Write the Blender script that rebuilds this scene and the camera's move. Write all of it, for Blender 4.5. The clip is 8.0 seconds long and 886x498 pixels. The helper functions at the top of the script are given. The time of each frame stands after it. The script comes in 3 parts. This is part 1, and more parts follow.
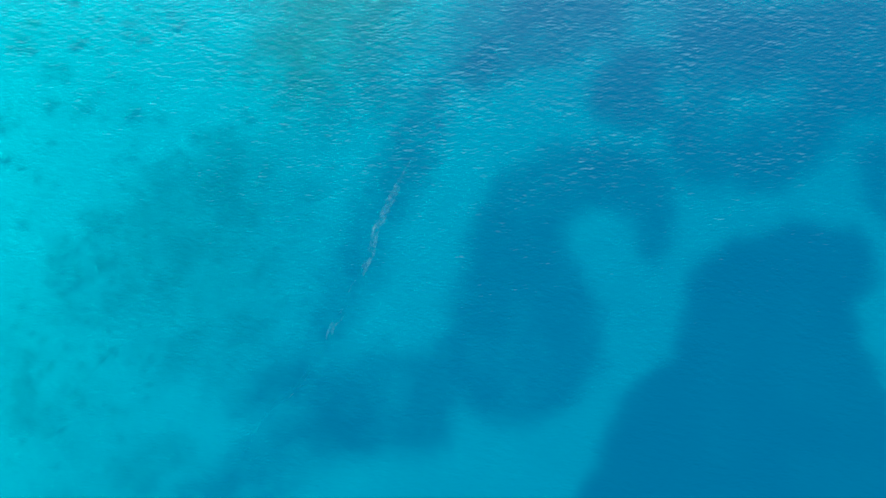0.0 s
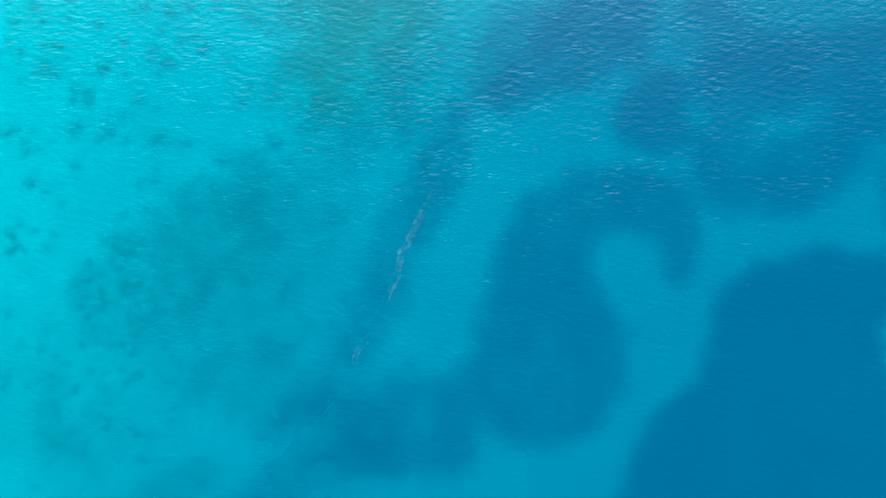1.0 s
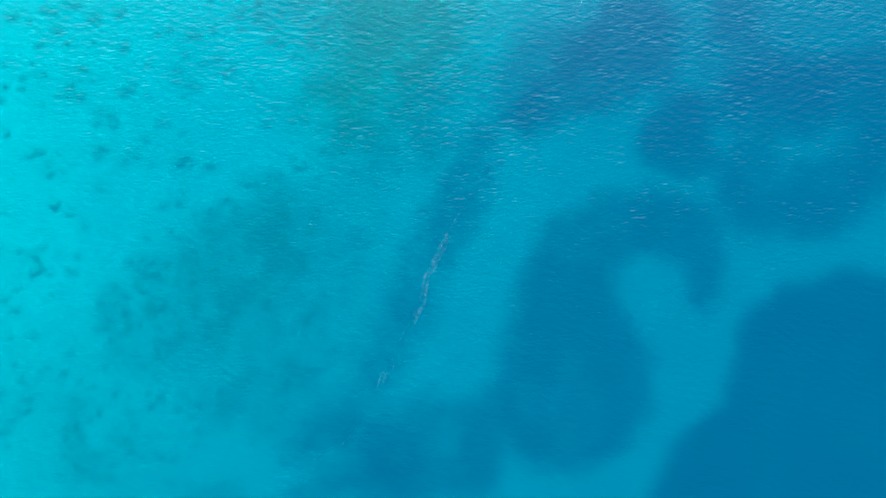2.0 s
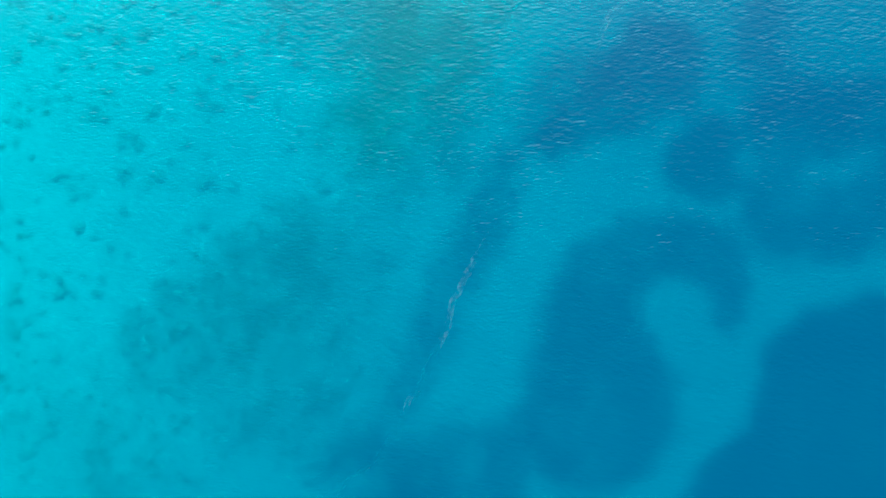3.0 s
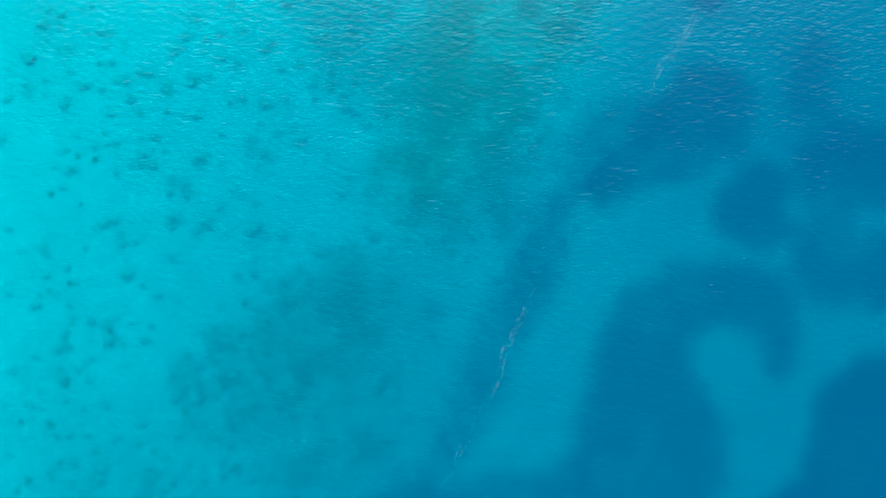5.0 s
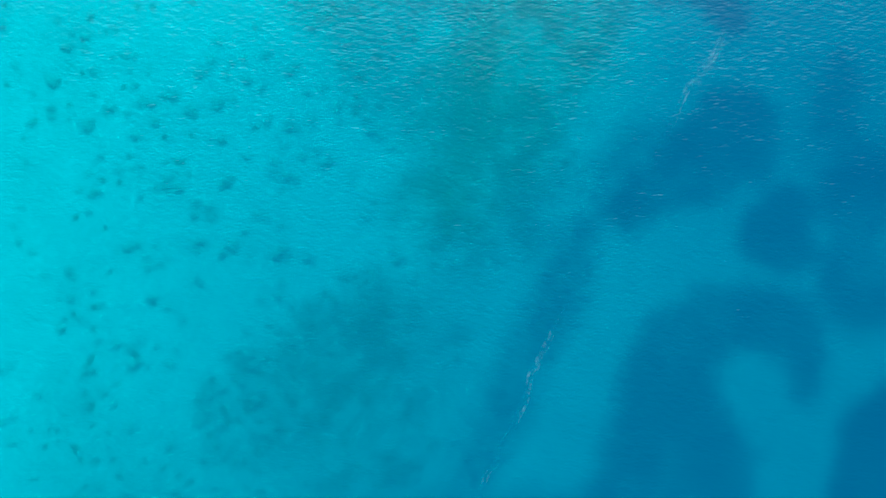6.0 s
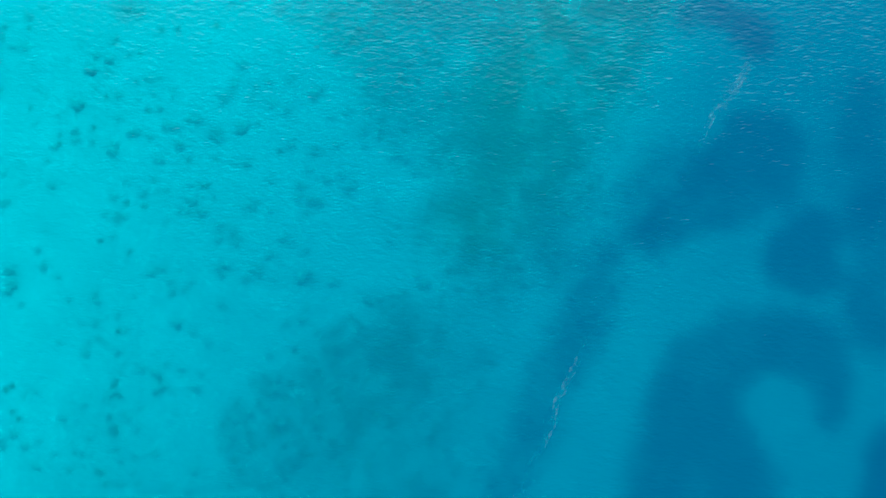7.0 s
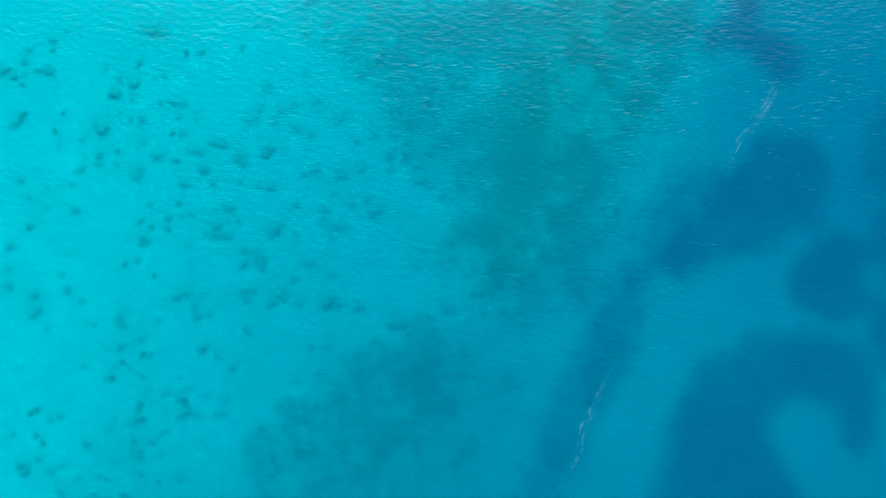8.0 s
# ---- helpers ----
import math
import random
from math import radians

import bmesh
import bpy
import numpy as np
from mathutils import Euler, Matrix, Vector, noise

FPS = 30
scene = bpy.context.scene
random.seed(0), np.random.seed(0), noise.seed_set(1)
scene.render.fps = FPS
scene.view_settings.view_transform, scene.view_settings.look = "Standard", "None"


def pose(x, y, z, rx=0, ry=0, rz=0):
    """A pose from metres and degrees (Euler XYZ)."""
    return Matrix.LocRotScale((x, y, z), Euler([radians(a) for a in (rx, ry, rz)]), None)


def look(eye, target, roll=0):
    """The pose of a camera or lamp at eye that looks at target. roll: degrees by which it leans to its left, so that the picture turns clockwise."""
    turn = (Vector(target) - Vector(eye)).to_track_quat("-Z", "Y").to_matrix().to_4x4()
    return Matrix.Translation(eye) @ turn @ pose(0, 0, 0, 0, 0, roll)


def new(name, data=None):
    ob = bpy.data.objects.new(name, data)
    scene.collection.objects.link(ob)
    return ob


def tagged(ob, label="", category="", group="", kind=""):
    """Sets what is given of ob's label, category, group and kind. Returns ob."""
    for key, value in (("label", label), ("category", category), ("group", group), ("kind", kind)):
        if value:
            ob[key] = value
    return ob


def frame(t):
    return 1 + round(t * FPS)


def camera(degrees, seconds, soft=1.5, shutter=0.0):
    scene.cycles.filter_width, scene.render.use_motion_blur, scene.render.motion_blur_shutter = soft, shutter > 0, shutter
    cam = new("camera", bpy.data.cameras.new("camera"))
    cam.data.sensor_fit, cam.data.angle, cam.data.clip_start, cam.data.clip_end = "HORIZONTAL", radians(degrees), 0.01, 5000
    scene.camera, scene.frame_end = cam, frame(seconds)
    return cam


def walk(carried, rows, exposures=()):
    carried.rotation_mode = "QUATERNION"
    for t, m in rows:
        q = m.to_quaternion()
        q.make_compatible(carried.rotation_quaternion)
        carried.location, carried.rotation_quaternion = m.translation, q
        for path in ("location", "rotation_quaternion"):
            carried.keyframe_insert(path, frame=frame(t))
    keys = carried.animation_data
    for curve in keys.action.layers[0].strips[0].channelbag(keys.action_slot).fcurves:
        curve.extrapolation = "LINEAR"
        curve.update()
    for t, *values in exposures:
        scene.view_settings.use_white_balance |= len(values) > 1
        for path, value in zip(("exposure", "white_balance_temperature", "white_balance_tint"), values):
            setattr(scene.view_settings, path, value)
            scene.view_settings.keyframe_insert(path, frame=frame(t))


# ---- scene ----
# A shallow lagoon from a drone about 100 m up: sea surface at z = 0, sand, seagrass beds and coral heads below it.
cam = camera(50, 8.0, soft=1.75)
PATH = [
    (0.0, pose(10.73, -10.22, 99.05, 2.88, 3.21, 0)),
    (2.0, pose(5.39, -5.13, 99.56, 2.88, 3.21, 0)),
    (4.0, pose(0.00, 0.00, 100.00, 2.88, 3.21, 0)),
    (6.0, pose(-5.43, 5.18, 100.36, 2.88, 3.21, 0)),
    (8.0, pose(-10.91, 10.40, 100.63, 2.88, 3.21, 0)),
]
walk(cam, PATH, [(0.0, -0.01, 5900, 10), (4.0, -0.18, 5720, 10), (8.0, -0.36, 5620, 10)])

# ---- light: a high sun ahead of the camera, clear tropical sky ----
SUN_EL, SUN_AZ = radians(58.5), radians(-1)
world = bpy.data.worlds.new("sky")
scene.world = world
world.use_nodes = True
wn = world.node_tree
sky = wn.nodes.new("ShaderNodeTexSky")
sky.sky_type, sky.sun_disc = "NISHITA", False
sky.sun_elevation, sky.sun_rotation = SUN_EL, SUN_AZ
wn.links.new(sky.outputs["Color"], wn.nodes["Background"].inputs["Color"])
wn.nodes["Background"].inputs["Strength"].default_value = 0.12
sun = new("sun", bpy.data.lights.new("sun", "SUN"))
sun.data.energy, sun.data.angle, sun.data.color = 3.7, radians(0.5), (1.0, 0.99, 0.97)
to_sun = Vector((math.sin(SUN_AZ) * math.cos(SUN_EL), math.cos(SUN_AZ) * math.cos(SUN_EL), math.sin(SUN_EL)))
sun.matrix_world = look(to_sun * 300, (0, 0, 0))


# ---- materials ----
class Nodes:
    """A node material with short calls for its nodes."""

    def __init__(self, name):
        self.mat = bpy.data.materials.new(name)
        self.mat.use_nodes = True
        self.tree = self.mat.node_tree
        self.tree.nodes.clear()
        self.out = self.tree.nodes.new("ShaderNodeOutputMaterial")

    def node(self, kind, sets=(), **links):
        n = self.tree.nodes.new("ShaderNode" + kind)
        for key, value in dict(sets).items():
            setattr(n, key, value)
        for key, value in links.items():
            self.put(n.inputs[key.replace("_", " ")], value)
        return n

    def put(self, socket, value):
        if isinstance(value, bpy.types.NodeSocket):
            self.tree.links.new(value, socket)
        else:
            socket.default_value = value

    def math(self, op, a, b=0.0):
        n = self.tree.nodes.new("ShaderNodeMath")
        n.operation = op
        self.put(n.inputs[0], a)
        self.put(n.inputs[1], b)
        return n.outputs[0]

    def mix(self, fac, a, b):
        n = self.tree.nodes.new("ShaderNodeMix")
        n.data_type = "RGBA"
        self.put(n.inputs[0], fac)
        self.put(n.inputs[6], a)
        self.put(n.inputs[7], b)
        return n.outputs[2]

    def place(self, sx=1.0, sy=1.0, sz=1.0):
        g = self.node("NewGeometry")
        m = self.node("Mapping")
        self.put(m.inputs["Vector"], g.outputs["Position"])
        m.inputs["Scale"].default_value = (sx, sy, sz)
        return m.outputs[0]

    def noise(self, vector, scale, detail=3.0, rough=0.55):
        return self.node("TexNoise", Vector=vector, Scale=scale, Detail=detail, Roughness=rough).outputs["Fac"]

    def ramp(self, fac, low, high):
        n = self.node("MapRange")
        n.interpolation_type = "SMOOTHSTEP"
        self.put(n.inputs["Value"], fac)
        n.inputs["From Min"].default_value, n.inputs["From Max"].default_value = low, high
        return n.outputs[0]

    def bump(self, height, strength, distance):
        return self.node("Bump", Height=height, Strength=strength, Distance=distance).outputs["Normal"]

    def surface(self, socket):
        self.tree.links.new(socket, self.out.inputs["Surface"])
        return self.mat


def attribute(n, name):
    return n.node("Attribute", {"attribute_name": name}).outputs["Fac"]


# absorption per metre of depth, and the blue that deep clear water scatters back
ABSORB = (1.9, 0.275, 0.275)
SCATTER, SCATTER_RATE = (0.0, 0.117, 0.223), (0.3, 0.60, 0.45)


def water_material():
    n = Nodes("sea_water")
    depth = attribute(n, "depth")
    murk = n.noise(n.place(), 0.035, 3.0)
    depth = n.math("MULTIPLY", depth, n.math("ADD", 0.9, n.math("MULTIPLY", murk, 0.2)))
    tint = n.node("CombineColor")
    # body: haze the water column scatters back, put into a diffuse colour by depth
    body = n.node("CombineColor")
    for i in range(3):
        n.put(tint.inputs[i], n.math("EXPONENT", n.math("MULTIPLY", depth, -ABSORB[i])))
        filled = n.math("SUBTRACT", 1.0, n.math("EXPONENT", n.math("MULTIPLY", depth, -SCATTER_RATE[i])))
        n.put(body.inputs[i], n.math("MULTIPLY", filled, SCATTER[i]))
    fine = n.noise(n.place(1.0, 1.7), 5.5, 3.0, 0.55)
    normal = n.bump(fine, 0.22, 0.03)
    through_water = n.node("BsdfRefraction", Color=tint.outputs[0], Roughness=0.57, IOR=1.33, Normal=normal)
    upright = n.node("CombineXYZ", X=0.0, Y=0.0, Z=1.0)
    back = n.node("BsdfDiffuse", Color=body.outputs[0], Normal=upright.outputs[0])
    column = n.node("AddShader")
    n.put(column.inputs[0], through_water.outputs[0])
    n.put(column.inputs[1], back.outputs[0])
    across = n.node("CombineXYZ", X=0.0, Y=1.0, Z=0.0)
    # bluish glints and pinkish sun glare are tinted into these two gloss colours
    gloss = n.node("BsdfAnisotropic", {"distribution": "BECKMANN"}, Color=(0.58, 0.95, 1, 1), Roughness=0.385, Anisotropy=0.46,
                   Normal=normal, Tangent=across.outputs[0])
    haze = n.node("BsdfAnisotropic", {"distribution": "BECKMANN"}, Color=(1.0, 0.86, 0.8, 1), Roughness=0.485, Anisotropy=0.4,
                  Normal=normal, Tangent=across.outputs[0])
    shine = n.node("MixShader", Fac=0.3)
    n.put(shine.inputs[1], gloss.outputs[0])
    n.put(shine.inputs[2], haze.outputs[0])
    fresnel = n.node("Fresnel", IOR=1.33, Normal=normal)
    top = n.node("MixShader")
    n.put(top.inputs[0], fresnel.outputs[0])
    n.put(top.inputs[1], column.outputs[0])
    n.put(top.inputs[2], shine.outputs[0])
    return n.surface(top.outputs[0])


def seabed_material():
    n = Nodes("coral_sand_with_algae_and_root_mat")
    cover = attribute(n, "cover")
    p = n.place()
    broad, grain = n.noise(p, 0.16, 4.0), n.noise(p, 2.4, 4.0, 0.65)
    sand = n.mix(n.ramp(broad, 0.3, 0.7), (0.61, 0.59, 0.54, 1), (0.56, 0.54, 0.49, 1))
    sand = n.mix(n.math("MULTIPLY", n.ramp(grain, 0.35, 0.75), 0.14), sand, (0.42, 0.39, 0.31, 1))
    mat = n.mix(grain, (0.035, 0.045, 0.025, 1), (0.075, 0.085, 0.05, 1))
    olive = n.mix(grain, (0.115, 0.135, 0.085, 1), (0.215, 0.235, 0.16, 1))
    colour = n.mix(cover, n.mix(attribute(n, "algae"), sand, olive), mat)
    ripple = n.node("TexWave", {"bands_direction": "Y"}, Vector=p, Scale=1.6, Distortion=5.0, Detail=2.0)
    height = n.math("ADD", n.math("MULTIPLY", ripple.outputs["Fac"], 0.5), grain)
    b = n.node("BsdfPrincipled", Base_Color=colour, Roughness=0.95, Normal=n.bump(height, 0.35, 0.06))
    return n.surface(b.outputs[0])


def growth_material(name, dark, light, scale, rough=0.85):
    n = Nodes(name)
    p = n.place()
    island = n.node("NewGeometry").outputs["Random Per Island"]
    fleck = n.math("ADD", n.math("MULTIPLY", n.noise(p, scale, 3.0), 0.6), n.math("MULTIPLY", island, 0.4))
    b = n.node("BsdfPrincipled", Base_Color=n.mix(fleck, (*dark, 1), (*light, 1)), Roughness=rough,
               Normal=n.bump(n.noise(p, scale * 6, 3.0), 0.5, 0.03))
    return n.surface(b.outputs[0])


def foam_material():
    """Thin wisps of foam and drift, with water showing through them."""
    n = Nodes("thin_sea_foam")
    p = n.place()
    b = n.node("BsdfPrincipled", Base_Color=n.mix(n.noise(p, 4.0, 3.0), (0.30, 0.48, 0.54, 1), (0.50, 0.70, 0.76, 1)), Roughness=0.8,
               Normal=n.node("CombineXYZ", Z=1.0).outputs[0])
    torn = n.math("MULTIPLY", n.ramp(n.noise(p, 1.1, 5.0, 0.7), 0.38, 0.75), n.ramp(n.noise(p, 13.0, 4.0, 0.75), 0.3, 0.75))
    thin = n.node("MixShader")
    n.put(thin.inputs[0], n.math("MULTIPLY", attribute(n, "film"), torn))
    n.put(thin.inputs[1], n.node("BsdfTransparent").outputs[0])
    n.put(thin.inputs[2], b.outputs[0])
    return n.surface(thin.outputs[0])


WATER = water_material()
SEABED = seabed_material()
GRASS = growth_material("seagrass_leaves", (0.030, 0.045, 0.020), (0.075, 0.095, 0.040), 1.5)
REEF = growth_material("algae_covered_coral_rubble", (0.15, 0.17, 0.10), (0.29, 0.30, 0.19), 1.2)
CORAL = growth_material("brown_coral", (0.40, 0.38, 0.31), (0.56, 0.53, 0.45), 2.0)
FOAM = foam_material()


# ---- fields: noise, waves, depth, bottom growth ----
LATTICE = np.random.RandomState(7).rand(256, 256)


def value_noise(x, y, scale):
    """Smooth noise from 0 to 1 with features of that many metres."""
    x, y = np.asarray(x) / scale + 900.37, np.asarray(y) / scale + 900.71
    i, j = np.floor(x).astype(int), np.floor(y).astype(int)
    u, v = x - i, y - j
    u, v = u * u * (3 - 2 * u), v * v * (3 - 2 * v)
    i0, i1, j0, j1 = (i & 255) * 256, (i + 1 & 255) * 256, j & 255, j + 1 & 255
    a, b, c, d = LATTICE.take(i0 + j0), LATTICE.take(i1 + j0), LATTICE.take(i0 + j1), LATTICE.take(i1 + j1)
    return (a * (1 - u) + b * u) * (1 - v) + (c * (1 - u) + d * u) * v


def fbm(x, y, scale, octaves=4):
    total, weight = 0.0, 0.0
    for o in range(octaves):
        k = 0.5 ** o
        total, weight = total + k * value_noise(x + 37.1 * o, y - 17.3 * o, scale * k), weight + k
    return total / weight


def smooth(a, b, v):
    k = np.clip((np.asarray(v) - a) / (b - a), 0, 1)
    return k * k * (3 - 2 * k)


def stroke_distance(x, y, strokes):
    """Signed distance to chains of round strokes (x, y, radius), metres, negative inside."""
    best = np.full(np.shape(x), 1e6)
    for chain in strokes:
        for (ax, ay, ar), (bx, by, br) in zip(chain, chain[1:] or chain):
            dx, dy = bx - ax, by - ay
            t = np.clip(((x - ax) * dx + (y - ay) * dy) / max(dx * dx + dy * dy, 1e-6), 0, 1)
            best = np.minimum(best, np.hypot(x - ax - t * dx, y - ay - t * dy) - ar - t * (br - ar))
    return best


# the shallow reef flat: a chain of x, y, radius
REEF_FLAT = [[(-9.4, 16.0, 4.0), (-5.4, 22.4, 6.3), (-2.6, 28.6, 7.6), (0.8, 35.4, 7.8), (2.9, 41.6, 7.8), (2.9, 47.9, 7.6)]]
# the low bank under the patchy rubble
RUBBLE_BANK = [[(-18.0, 4.0, 5.0), (-20.0, -4.0, 6.0), (-18.0, -11.0, 5.0)]]


def depth_at(x, y):
    """Metres of water: a sand shelf that falls away across the line of drift."""
    s = 0.90 * np.asarray(x) - 0.50 * np.asarray(y)
    shelf = 1.85 + 4.55 * smooth(-70, 42, s + 6 * (fbm(x, y, 30) - 0.5))
    shelf = shelf + 1.6 * smooth(-2, 25, x) * smooth(-2, 22, y)
    reef_flat = smooth(8.0, -5.0, stroke_distance(x + 5 * (fbm(x, y, 11) - 0.5), y, REEF_FLAT))
    rubble_bank = smooth(7.0, -4.0, stroke_distance(x, y + 5 * (fbm(x, y, 9) - 0.5), RUBBLE_BANK))
    return shelf * (1 - 0.37 * reef_flat * (0.8 + 0.4 * fbm(x, y, 7))) * (1 - 0.07 * rubble_bank)


# components of the wind sea: wave number, heading, height, phase
rng = np.random.RandomState(11)
WAVES = []
for low, high, count, steep in ((0.16, 0.42, 66, 0.0025), (0.5, 1.4, 36, 0.0011)):
    for _ in range(count):
        length = low * (high / low) ** rng.rand()
        WAVES.append((2 * math.pi / length, radians(90) + rng.normal(0, 0.55), steep * length, rng.rand() * 6.283))


def waves_at(x, y):
    """Height of the sea surface: short crests, sharpened, stronger in gusts."""
    h = np.zeros(np.shape(x))
    for k, a, size, phase in WAVES:
        h = h + size * np.sin(k * (np.cos(a) * x + np.sin(a) * y) + phase)
    gust = 0.35 + 0.5 * fbm(x, y, 14, 2) + 0.7 * smooth(0.35, 0.8, fbm(0.55 * x + 40, y, 1.2, 2))
    return gust * (h + 8 * np.maximum(h, 0) ** 2)


